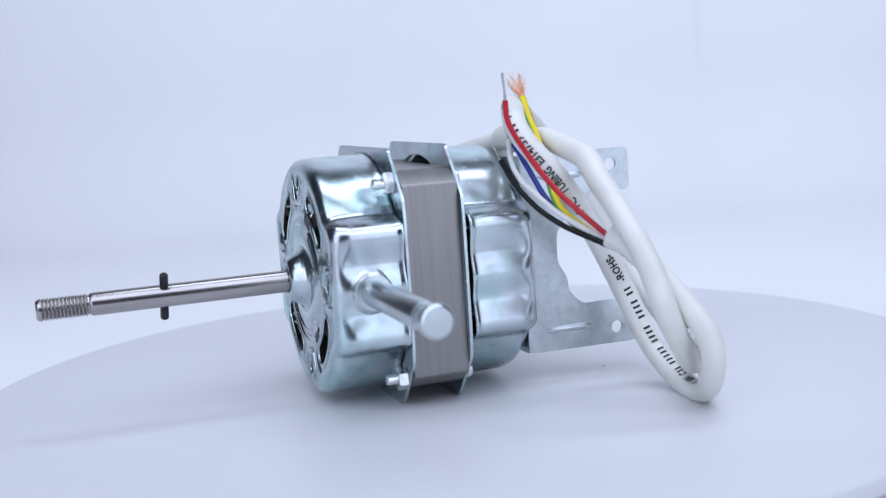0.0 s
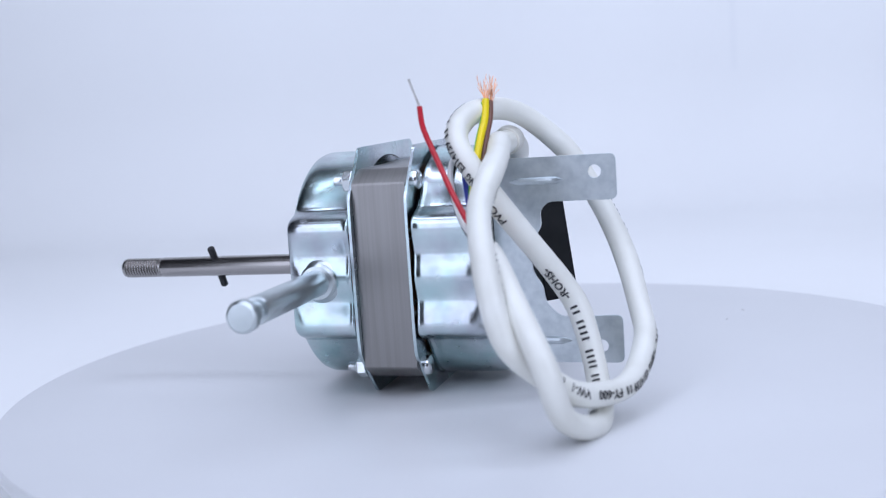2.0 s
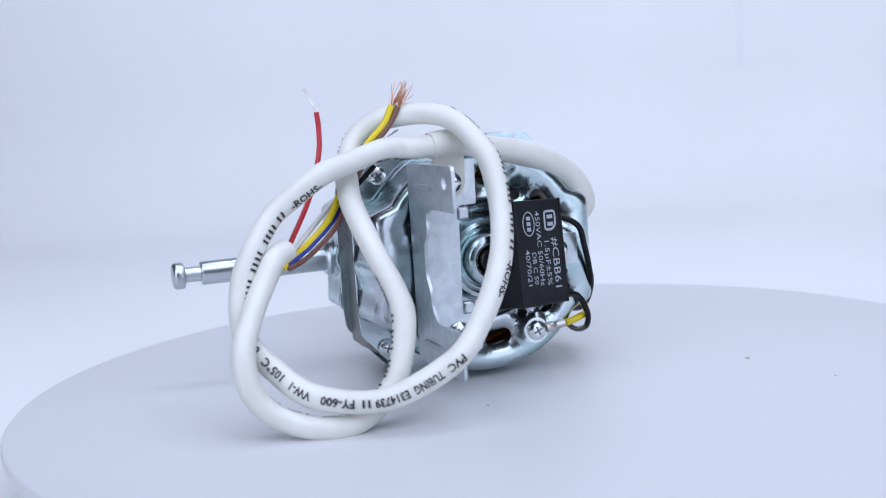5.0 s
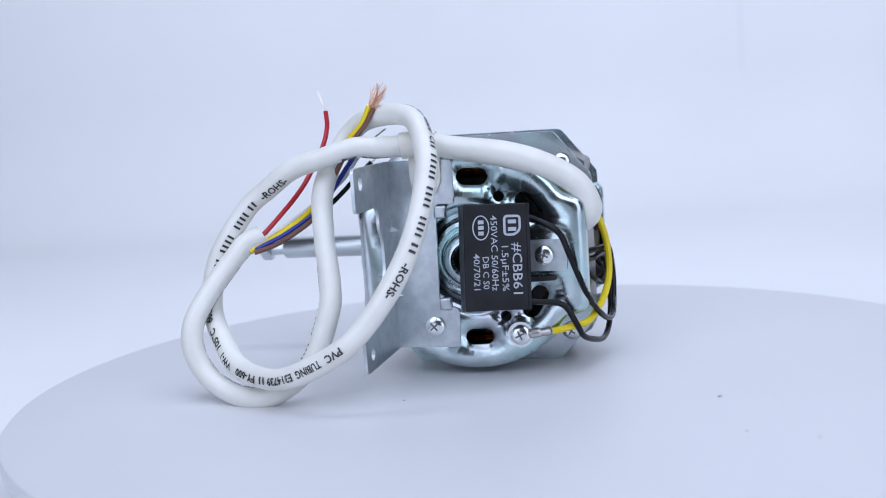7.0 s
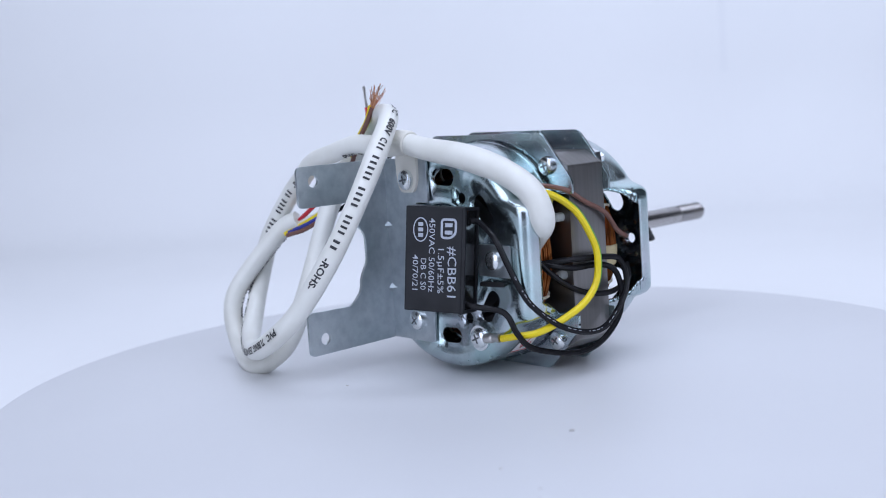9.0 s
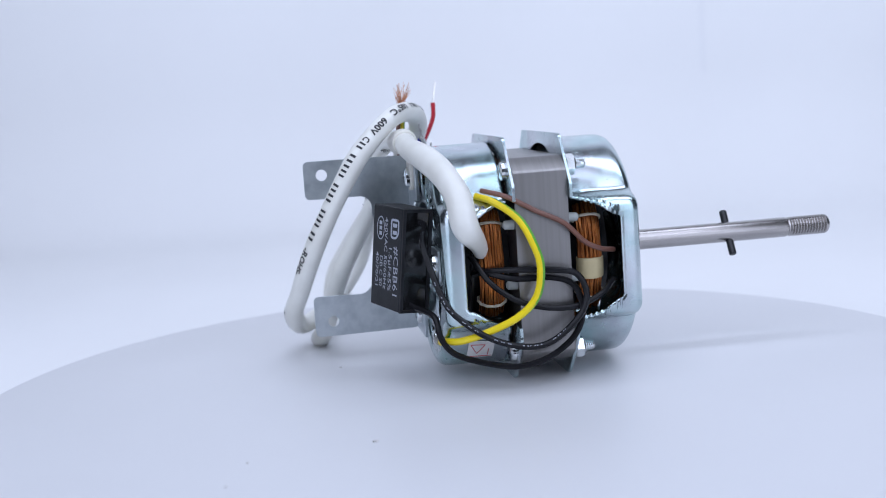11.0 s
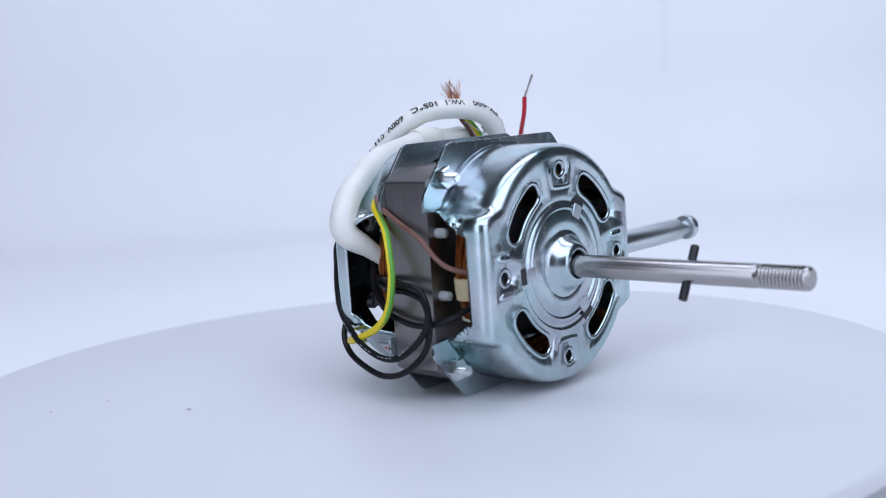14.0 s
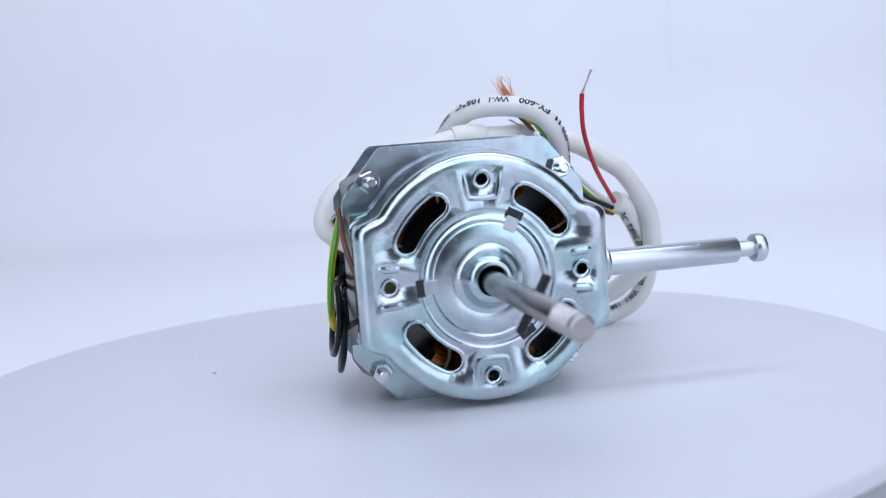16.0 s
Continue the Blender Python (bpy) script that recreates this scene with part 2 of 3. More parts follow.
def turntable():
    thing = tagged(new("turntable"), "round white motorised turntable with a smooth platter", "turntable")
    off = (-1.0, 5.0, 0.0)
    bm = bmesh.new()
    lathe(bm, [(0.01, 0), (187.6, 0), (188.6, -0.3), (189.2, -1.0), (189.3, -3.0), (189.0, -5.0), (188, -6.4), (186, -7), (0.01, -7)], (0, 0, 1), off, 160)
    part("platter", bm, PLATTER, thing, lift=0)
    bm = bmesh.new()
    lathe(bm, [(0.01, -7), (120, -7), (121, -9), (123, -25), (122, -27.9), (0.01, -27.9)], (0, 0, 1), (0, 0, 0), 96)
    part("base", bm, PLATTER, thing, "white round turntable base", lift=0)
    random.seed(5)
    for x, y, r in ((12.2, 93.2, 1.1), (54.0, -8.2, 0.7), (45.4, 136.2, 0.6), (47, 114.7, 0.6)):
        bm = bmesh.new()
        bmesh.ops.create_icosphere(bm, subdivisions=1, radius=r)
        for v in bm.verts:
            v.co = Vector((v.co.x * random.uniform(0.6, 1.3), v.co.y * random.uniform(0.5, 1.0), v.co.z * 0.35)) + Vector((x, y, 0.25 * r))
        part("dust_speck", bm, SPECK, thing, "grey dust speck on the platter", lift=0)
    return thing


# ---- the fan motor, in millimetres: x along the shaft, y along the support rod, z up ----
def contour(a, a0=43.4):
    """The covers' outline: round above and below, with a straight pressed panel on either side."""
    m = math.degrees(math.acos(min(1, abs(math.cos(a)))))
    panel = min(a0 / max(0.2, math.cos(radians(m))), 47.2)
    return 42.3 + (panel - 42.3) * (1 - smooth(24.0, 35.0, m))


STEPS = 240


def shell_point(k, d, way, x0, grow, front):
    """A point of a cover's wall: k steps round, d millimetres behind its face."""
    a = 2 * math.pi * k / STEPS
    psi = math.degrees((a + math.pi) % (2 * math.pi) - math.pi)      # angle from the window's side
    border, lim = 24.0, 14.5 + 10.0 * smooth(6, 25, d)
    beta = math.degrees(math.atan2(lim, 42.6))
    m = abs(psi)
    m = m * beta / border if m < border else (beta + (m - border) * (62 - beta) / (62 - border) if m < 62 else m)
    a = math.pi + math.copysign(radians(m), psi)
    deg = (math.degrees(a) + 180) % 360 - 180
    r = contour(a) * grow
    # pressed flutes on the rod's side, dents beside the screws, crimped window lip
    r += 0.85 * math.cos(radians(deg * 360 / 21.5)) * (1 - smooth(24, 29, abs(deg))) * smooth(1.5, 5, d)
    for s in (41, -41, 139, -139):
        off = (deg - s + 180) % 360 - 180
        r -= 1.0 * math.exp(-(off / 9) ** 2) * smooth(6, 17, d)
    if abs(deg) > 140:
        lip = abs(abs(psi) - border - 3)
        r -= 0.85 * max(0, 1 - lip / 4.5) * (0.5 + 0.5 * math.cos(d * 2.6)) * smooth(7, 10, d)
    return Vector((x0 + way * d, r * math.cos(a), r * math.sin(a)))


def cover(name, x0, way, holes, thing, centre_profile, label, inner=24.0):
    """A pressed cover: its face with holes, the round shoulder and the wall, with a window on the cable's side."""
    levels = [(0.0, 0.905), (0.0, 0.925), (0.15, 0.945), (0.6, 0.965), (1.4, 0.985), (2.6, 0.996), (4.2, 1.0)] + [(d, 1.0) for d in np.linspace(6, 22, 14)] + [(23.2, 1.004), (24.2, 1.02)]
    bm = bmesh.new()
    rings = [[bm.verts.new(shell_point(k, d, way, x0, g, True)) for k in range(STEPS)] for d, g in levels]
    for i in range(len(levels) - 1):
        for k in range(STEPS):
            mid = (k + 0.5) * 360 / STEPS
            psi = min(mid, 360 - mid)
            if psi < 24.0 and levels[i][0] > 6.5:
                continue
            bm.faces.new((rings[i][k], rings[i][(k + 1) % STEPS], rings[i + 1][(k + 1) % STEPS], rings[i + 1][k]))
    edge = [(v.co.y, v.co.z) for v in rings[0]]
    face = sheet([edge, circle(0, 0, inner, 72)] + holes, lambda u, v: Vector((x0, u, v)))
    me = bpy.data.meshes.new("face")
    face.to_mesh(me)
    face.free()
    bm.from_mesh(me)
    bpy.data.meshes.remove(me)
    lathe(bm, centre_profile, (1, 0, 0), (0, 0, 0), 72, cap=False)
    bmesh.ops.remove_doubles(bm, verts=bm.verts, dist=0.02)
    bmesh.ops.recalc_face_normals(bm, faces=bm.faces)
    ob = part(name, bm, ZINC, thing, label, angle=40)
    thicken(ob, 0.9, 0.0)
    return ob


def rim(path, r, parent, name="rim", mat=None, closed=True, flat=0.7, side=(1, 0, 0)):
    bm = bmesh.new()
    tube(bm, path, r, 8, closed, flat, Vector(side))
    return part(name, bm, mat or ZINC, parent)


def flange(x, way, parent, thing):
    """The cover's flat rim with four ears against the core."""
    outer = rounded([(-44, 24.5), (-44, 28.0), (-30.0, 45.4), (30.0, 45.4), (43.8, 28.5), (44.4, 20), (44.4, -20), (43.6, -28.0), (28.5, -44.85), (-28.5, -44.85), (-44, -28.0), (-44, -24.5)], 2.0, 4)
    inner = []
    for k in range(61):
        a = radians(-147 + 294 * k / 60)
        r = min(contour(a) * 0.97, 41.0)
        inner.append((r * math.cos(a), r * math.sin(a)))
    bm = sheet([outer + inner], lambda u, v: Vector((x, u, v)), Vector((way * 1.1, 0, 0)))
    return soften(part("flange", bm, ZINC, parent, "zinc-plated rim with bent ears"), 0.25)


def screw_at(name, centre, axis, thing, r=3.6, h=2.2, turn=20.0, washer=False):
    bm = bmesh.new()
    prof = [(r * 0.98, -0.2), (r, 0.5), (r * 0.94, h * 0.65), (r * 0.72, h * 0.92), (r * 0.4, h), (0.02, h)]
    if washer:
        prof = [(r * 1.25, -0.2), (r * 1.25, 0.5)] + prof[1:]
    lathe(bm, prof, axis, centre, 28)
    ob = part(name, bm, SCREW, thing)
    m = frame_on(axis, centre)
    # the recess isn't cut: two darker bars paint its shade
    bm = bmesh.new()
    for k in (0, 90):
        b2 = bmesh.ops.create_cube(bm, size=1)
        bmesh.ops.transform(bm, matrix=m @ Matrix.Rotation(radians(turn + k), 4, "Z") @ Matrix.Translation((0, 0, h * 0.9)) @ Matrix.Diagonal((r * 0.95, 0.62, h * 0.3, 1)), verts=b2["verts"])
    part("cross_recess", bm, RECESS, ob, "cross recess with its shade in darker zinc")
    return ob


def nut_at(centre, thing, turn=0.0):
    bm = bmesh.new()
    m = frame_on((1, 0, 0), centre) @ Matrix.Rotation(radians(turn), 4, "Z")
    rings = []
    for r, h in ((3.75, 0), (4.0, 0.3), (4.0, 2.9), (3.6, 3.4)):
        rings.append([bm.verts.new(m @ Vector((r * math.cos(k * math.pi / 3), r * math.sin(k * math.pi / 3), h))) for k in range(6)])
    for a, b in zip(rings, rings[1:]):
        for k in range(6):
            bm.faces.new((a[k], a[(k + 1) % 6], b[(k + 1) % 6], b[k]))
    bm.faces.new(rings[-1])
    bm.faces.new(rings[0][::-1])
    ob = part("hex_nut", bm, SCREW, thing, "bright zinc hex nut")
    bm = bmesh.new()
    lathe(bm, [(1.9, 0)] + [(1.9 if k % 2 else 1.65, 3.0 + 0.35 * k) for k in range(12)] + [(1.4, 7.3)], (1, 0, 0), centre, 18)
    part("stud", bm, SCREW, ob, "threaded screw end")
    return ob


def wire(name, points, r, mat, parent, label="", step=1.2, sides=9):
    bm = bmesh.new()
    tube(bm, spline(points, step), r, sides)
    return part(name, bm, mat, parent, label)


def strands(name, base, tip, spread, count, mat, parent, seed, r=0.13):
    rnd = random.Random(seed)
    bm = bmesh.new()
    base, tip = Vector(base), Vector(tip)
    for _ in range(count):
        j = Vector([rnd.uniform(-1, 1) for _ in range(3)])
        j2 = Vector([rnd.uniform(-1, 1) for _ in range(3)])
        end = tip + j * spread
        mid = (base + end) / 2 + j2 * spread * 0.25
        tube(bm, spline([base + j * 0.35, mid, end], 1.0), r, 4)
    return tagged(part(name, bm, mat, parent, "frayed bare strands"), kind="stuff")


def letters(text, size, bold=0.002):
    """The mesh of a line of writing in the built-in font: vertices, faces and width, its middle line at height 0."""
    cu = bpy.data.curves.new("writing", "FONT")
    cu.body, cu.size, cu.resolution_u = text, size, 2
    cu.align_y = "CENTER"
    cu.offset = bold * size
    ob = bpy.data.objects.new("writing", cu)
    scene.collection.objects.link(ob)
    me = bpy.data.meshes.new_from_object(ob.evaluated_get(bpy.context.evaluated_depsgraph_get()))
    vs = [v.co.copy() for v in me.vertices]
    fs = [tuple(f.vertices) for f in me.polygons]
    bpy.data.objects.remove(ob)
    bpy.data.curves.remove(cu)
    bpy.data.meshes.remove(me)
    return vs, fs, max((v.x for v in vs), default=0)


def bent(vs, fs):
    """The same flat writing, cut across into narrow rows so that it can lie on a round surface."""
    bm = bmesh.new()
    made = [bm.verts.new(v) for v in vs]
    for f in fs:
        bm.faces.new([made[i] for i in f])
    for h in np.arange(-1.6, 1.61, 0.4):
        bmesh.ops.bisect_plane(bm, geom=bm.verts[:] + bm.edges[:] + bm.faces[:], plane_co=(0, h, 0), plane_no=(0, 1, 0))
    bm.verts.index_update()
    out = [v.co.copy() for v in bm.verts], [tuple(v.index for v in f.verts) for f in bm.faces]
    bm.free()
    return out


def fan_motor():
    thing = tagged(new("fan_motor"), "zinc-plated electric fan motor with coiled white cable, lying on the turntable", "electric motor")
    # covers
    front_holes = [kidney(a, 15, 30.4, 3.5) for a in (47, 137, 227, 317)] + [circle(33.5 * math.cos(a), 33.5 * math.sin(a), 2.0, 16) for a in (0, math.pi / 2, math.pi, math.pi * 1.5)]
    front = cover("front_cover", 0.0, -1, front_holes, thing,
                  [(24.0, 0.0), (23.6, -0.35), (23.0, -0.55), (21.5, -0.55), (21.0, -0.25), (20.5, 0.2), (19.9, 0.3), (19.5, 0.05), (19.1, -0.15), (18.6, 0.05), (18.0, 0.3), (15.0, 0.45), (12.6, 0.6), (12.0, 0.35), (11.4, 0.55),
                   (10.4, 0.9), (9.5, 1.7), (8.6, 3.2), (7.8, 4.8), (7.0, 5.9), (6.2, 6.4), (5.5, 6.4), (5.1, 5.9), (5.0, 3.0)],
                  "bright zinc-plated pressed front cover with slots")
    for a in (47, 137, 227, 317):
        rim([Vector((0.1, u, v)) for u, v in kidney(a, 15, 30.4, 4.3)], 0.85, front, "slot_rim")
    for k in range(4):
        turn = Matrix.Rotation(k * math.pi / 2, 4, "X")
        rim([Vector((0.1, u, v)) for u, v in circle(33.5 * math.cos(k * math.pi / 2), 33.5 * math.sin(k * math.pi / 2), 2.9, 20)], 0.75, front, "hole_rim")
        swell = lambda u: 1.15 * min(1, 6 * u + 0.2, 6 * (1 - u) + 0.2)
        if k % 2:
            rim(spline([turn @ Vector(p) for p in ((0.05, 37.0, -6.9), (0.15, 34.0, -6.2), (0.2, 28.4, -5.2), (0.2, 27.4, -4.0), (0.2, 27.2, 0), (0.2, 27.4, 4.0), (0.2, 28.4, 5.2), (0.15, 34.0, 6.2), (0.05, 37.0, 6.9))], 0.8),
                swell, front, "pressed_rib", closed=False)
        else:
            for v in (-6.4, 6.4):
                rim(spline([turn @ Vector(p) for p in ((0.05, 37.6, v * 1.06), (0.25, 35.0, v), (0.25, 31.0, v * 0.96), (0.05, 28.6, v * 0.92))], 0.7), lambda u: 1.5 * min(1, 4 * u + 0.2, 4 * (1 - u) + 0.2), front, "pressed_rib", closed=False)
    for a in (63, 183, 303):
        turn = Matrix.Rotation(radians(a), 4, "X")
        # no opening is cut: a near-black block gives the slot's shade
        bm = bmesh.new()
        box(bm, (-0.6, 21.9, -2.9), (0.55, 24.9, 2.9))
        bmesh.ops.transform(bm, matrix=turn, verts=bm.verts)
        part("tab_slot", bm, DARK, front, "near-black block painting the shade of a tab slot")
        bm = bmesh.new()
        box(bm, (0.1, 17.2, -2.3), (0.95, 22.2, 2.3))
        bmesh.ops.transform(bm, matrix=turn, verts=bm.verts)
        soften(part("retainer_tab", bm, ZINC_DULL, front, "dull bent retainer tab"), 0.3)
    flange(-25.6, 1, front, thing)
    for side in (1, -1):
        bm = bmesh.new()
        for d in np.arange(8.4, 21.5, 1.75):
            tube(bm, [shell_point(side * (16 + k) % STEPS, d, -1, 0.0, 1.004, True) for k in (0, 1.2, 2.4, 3.6)], lambda u: 0.75 - 0.55 * u, 6)
        part("crimped_lip", bm, ZINC, front, "row of crimped ridges along the window's edge")
    rear_slots = [((0.4, 31.3), (-5.2, 31.1), 3.2), ((0.6, -29.9), (-4.4, -29.7), 3.0), ((-21.4, 21.4), (-25.0, 16.0), 3.3), ((-25.8, -13.9), (-22.1, -19.6), 3.3)]
    rear_holes = [capsule(p, q, r) for p, q, r in rear_slots] + [circle(-12.2, 23.4, 2.1, 14), circle(-12.4, -22.1, 2.1, 14), kidney(45, 12, 30.2, 3.5), kidney(318, 12, 30.2, 3.5)]
    rear = cover("rear_cover", -72.0, 1, rear_holes, thing,
                 [(22.0, -72.0), (21.4, -71.6), (20.9, -70.8), (20.5, -69.4), (19.9, -69.0), (19.3, -68.6), (18.9, -66.6), (18.0, -65.6), (16.2, -65.6), (15.4, -66.8), (14.9, -69.6), (14.3, -70.8), (13.2, -71.2), (12.4, -70.8), (11.6, -70.3), (10.8, -70.6),
                  (10.2, -72.4), (9.4, -74.4), (8.2, -75.4), (6.9, -75.7), (6.1, -75.2), (5.7, -73.8), (5.4, -71.0)],
                 "bright zinc-plated pressed rear cover with slots", 22.0)
    for p, q, r in rear_slots:
        rim([Vector((-72.1, u, v)) for u, v in capsule(p, q, r + 0.6)], 0.5, rear, "slot_rim")
    flange(-45.4, -1, rear, thing)
    on_wall = lambda k, d, out: shell_point(k, d, 1, -72.0, 1.0, False) + Vector((0, math.cos(math.pi * (1 + k / 120)), math.sin(math.pi * (1 + k / 120)))) * out
    bm = bmesh.new()
    grid = [[bm.verts.new(on_wall(k, d, 0.65)) for k in range(29, 40)] for d in np.linspace(8.5, 18.5, 6)]
    for a, b in zip(grid, grid[1:]):
        for k in range(10):
            bm.faces.new((a[k], a[k + 1], b[k + 1], b[k]))
    sticker = part("paper_label", bm, PAPER, rear, "small white paper label with red print")
    bm = bmesh.new()
    for ends in (((31, 9.5), (31, 15)), ((31, 15), (36, 12.2)), ((36, 12.2), (31, 9.5)), ((38, 9), (38, 18)), ((33, 16.5), (37, 16.5))):
        (k0, d0), (k1, d1) = ends
        tube(bm, [on_wall(k0 + (k1 - k0) * u / 6, d0 + (d1 - d0) * u / 6, 0.7) for u in range(7)], 0.16, 5)
    part("label_print", bm, RED, sticker, "red printed marks")
    bm = bmesh.new()
    lathe(bm, [(0.02, -74.6), (1.2, -74.6), (1.5, -75.0), (3.6, -75.0), (4.1, -74.4), (4.1, -60)], (1, 0, 0), (0, 0, 0), 28)
    part("bearing_end", bm, STEEL, rear, "worn steel shaft end in the rear bearing")
    # black ring added to hide the cover's grey inner face
    bm = bmesh.new()
    lathe(bm, [(9.0, -60.4), (30.0, -60.4), (30.0, -59.6), (9.0, -59.6), (9.0, -60.4)], (1, 0, 0), (0, 0, 0), 48, cap=False)
    part("end_insulation", bm, DARK, thing, "added black insulating ring that darkens the inside behind the windings")
    # core, rotor and windings
    bm = sheet([rounded([(-41.5, 33), (-33.4, 37.8), (33.4, 37.8), (41.5, 33), (41.5, -33), (33.4, -37.8), (-33.4, -37.8), (-41.5, -33)], 1.0, 3), circle(0, 0, 27, 40)],
               lambda u, v: Vector((-45.3, u, v)), Vector((19.6, 0, 0)))
    part("stator_core", bm, LAMINA, thing, "grey stack of steel laminations", angle=20)
    # the rotor's near-black stands for the shade behind the cover slots
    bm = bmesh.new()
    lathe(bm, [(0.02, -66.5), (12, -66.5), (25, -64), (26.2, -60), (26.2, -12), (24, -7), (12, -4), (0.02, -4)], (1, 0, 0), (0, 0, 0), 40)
    part("rotor", bm, DARK, thing, "rotor in near-black that paints the shade inside the covers")
    for x, s in ((-53.5, 0), (-16.5, 1)):
        for mid in (0, 90, 180, 270):
            path = [Vector((x, 32.8 * math.cos(radians(mid + q)), 32.8 * math.sin(radians(mid + q)))) for q in range(-33, 34, 3)]
            bm = bmesh.new()
            rnd = random.Random(mid + s)
            for j in range(95):
                q, e = rnd.uniform(0, 6.283), math.sqrt(rnd.uniform(0.25, 1))
                du, dv = 4.3 * e * math.cos(q), 3.9 * e * math.sin(q)
                tube(bm, [p + Vector((du + 0.14 * math.sin(i * 0.7 + j), 0, 0)) + Vector((0, p.y, p.z)).normalized() * (dv + 0.12 * math.cos(i * 0.9 + 2 * j)) for i, p in enumerate(path)], 0.5, 5)
            coil = tagged(part("winding", bm, COPPER, thing, "orange enamelled copper winding"), kind="stuff")
            for q in (-24, 25):
                c = Vector((x, 32.8 * math.cos(radians(mid + q)), 32.8 * math.sin(radians(mid + q))))
                rad = Vector((0, c.y, c.z)).normalized()
                ring = [c + Vector((5.2 * math.cos(w * 0.5236), 0, 0)) + rad * (4.7 * math.sin(w * 0.5236)) for w in range(12)]
                bm = bmesh.new()
                tube(bm, ring, 0.55, 6, closed=True)
                part("lacing", bm, LACING, coil, "pale lacing cord")
            if mid == 180 and s == 1:
                bm = bmesh.new()
                band = [Vector((x, 32.8 * math.cos(radians(q)), 32.8 * math.sin(radians(q)))) for q in range(181, 195, 2)]
                tube(bm, band, 5.1, 14, flat=1.0, side=Vector((1, 0, 0)))
                part("tape_band", bm, TAPE, coil, "cream tape band")
    for x, z in ((-24.0, 15.0), (-24.0, -7.0), (-46.4, 14.0), (-46.4, -8.0)):
        bm = bmesh.new()
        lathe(bm, [(0.02, 0), (1.7, 0), (1.8, 1.5), (1.6, 4.2), (0.9, 4.8), (0.02, 4.8)], (1 if x > -30 else -1, 0, 0), (x - 2 if x > -30 else x + 2, -37.0, z), 16)
        part("bobbin_peg", bm, PEG, thing, "pale nylon bobbin peg")
    # shaft
    bm = bmesh.new()
    lathe(bm, [(4.0, -10), (4.0, 74.6), (3.75, 75.2), (3.3, 75.6), (3.3, 76.2)], (1, 0, 0), (0, 0, -0.6), 40)
    shaft = part("shaft", bm, STEEL, thing, "bright turned steel shaft with threaded end")
    bm = bmesh.new()
    prof = [(3.2, 75.8)]
    x = 76.2
    while x < 91.6:
        prof += [(3.3, x), (3.95, x + 0.42), (3.95, x + 0.6)]
        x += 1.22
    lathe(bm, prof + [(3.6, 92.4), (3.0, 93.0), (0.02, 93.0)], (1, 0, 0), (0, 0, -0.6), 36)
    part("thread", bm, STEEL, shaft, "coarse machined thread", angle=20)
    bm = bmesh.new()
    lathe(bm, [(0.02, -9.6), (1.2, -9.6), (1.5, -9.2), (1.5, 9.2), (1.2, 9.6), (0.02, 9.6)], (0, 4.5, 7.9), (50.5, 0.05, -0.9), 16)
    part("cross_pin", bm, BLACK_PIN, shaft, "black steel cross pin")
    # support rod
    bm = bmesh.new()
    lathe(bm, [(7.6, 40.5), (7.8, 43.2), (7.0, 44.0), (6.6, 44.3), (6.8, 46.0), (6.0, 47.0), (4.7, 47.2), (4.7, 96.6), (4.4, 97.1), (3.0, 97.3), (3.0, 103.4), (4.9, 103.8), (5.3, 104.6), (5.3, 106.9), (5.0, 107.6), (4.3, 108.1), (0.02, 108.3)],
          (0, 1, 0.0), (-12.0, 0, -0.9), 40)
    part("support_rod", bm, ROD, thing, "plated steel rod with a grooved knob end")
    # screws and nuts
    for y, z, t in ((35.0, 33.7, 10), (35.0, -33.7, 35), (-34.2, 33.9, 20), (-34.4, -33.5, 5)):
        nut_at((-24.4, y, z), thing, t)
    for y, z, t in ((33.3, 33.2, 30), (34.2, -33.5, 70), (-32.6, 33.2, 15), (-33.4, -33.3, 55)):
        screw_at("cover_screw", (-46.6, y, z), (-1, 0, 0), thing, turn=t)
    # bracket
    gap = -73.4
    bm = sheet([rounded([(30.2, 38.6), (4.5, 38.2), (4.5, 21.5), (11.6, 21.5), (12.4, -15.5), (5.0, -18.5), (5.4, -33.2), (30.2, -33.2)], 1.2, 3)],
               lambda u, v: Vector((gap, u, v)), Vector((-1.2, 0, 0)))
    bracket = soften(part("bracket", bm, ZINC_DULL, thing, "dull galvanised L-shaped steel bracket"), 0.2)
    arm = rounded([(gap - 0.2, 38.6), (-117.0, 38.9), (-117.0, 23.2), (-93.0, 23.2), (-90.0, 20.0), (-90.6, 14.5), (-86.6, 10.0), (-86.4, -1.0), (-90.0, -6.5), (-90.4, -12.0), (-95.5, -17.2), (-117.0, -16.8), (-117.0, -33.6), (gap - 0.2, -33.2)], 2.4, 5)
    bm = sheet([arm, circle(-109.7, 33.0, 2.3, 18), circle(-109.4, -27.6, 2.3, 18)], lambda u, v: Vector((u, 29.2, v)), Vector((0, 1.2, 0)))
    soften(part("bracket_arm", bm, ZINC_DULL, bracket, "dull galvanised plate with two screw holes"), 0.2)
    for z in (30.5, -25.5):
        rim([Vector((x, 30.4, z)) for x in np.linspace(-99, -80, 14)], lambda u: 1.3 * min(1, 5 * u + 0.2, 5 * (1 - u) + 0.2), bracket, "pressed_rib", ZINC_DULL, closed=False, side=(0, 1, 0))
    for z in (12, -13):
        bm = bmesh.new()
        for p in ((-73.9, 30.3, z - 3), (-73.9, 30.3, z + 3), (-77.5, 30.4, z), (-74.6, 26.4, z)):
            bm.verts.new(p)
        bmesh.ops.convex_hull(bm, input=bm.verts)
        part("gusset", bm, ZINC_DULL, bracket)
    for z in (18.6, -16.5):
        bm = bmesh.new()
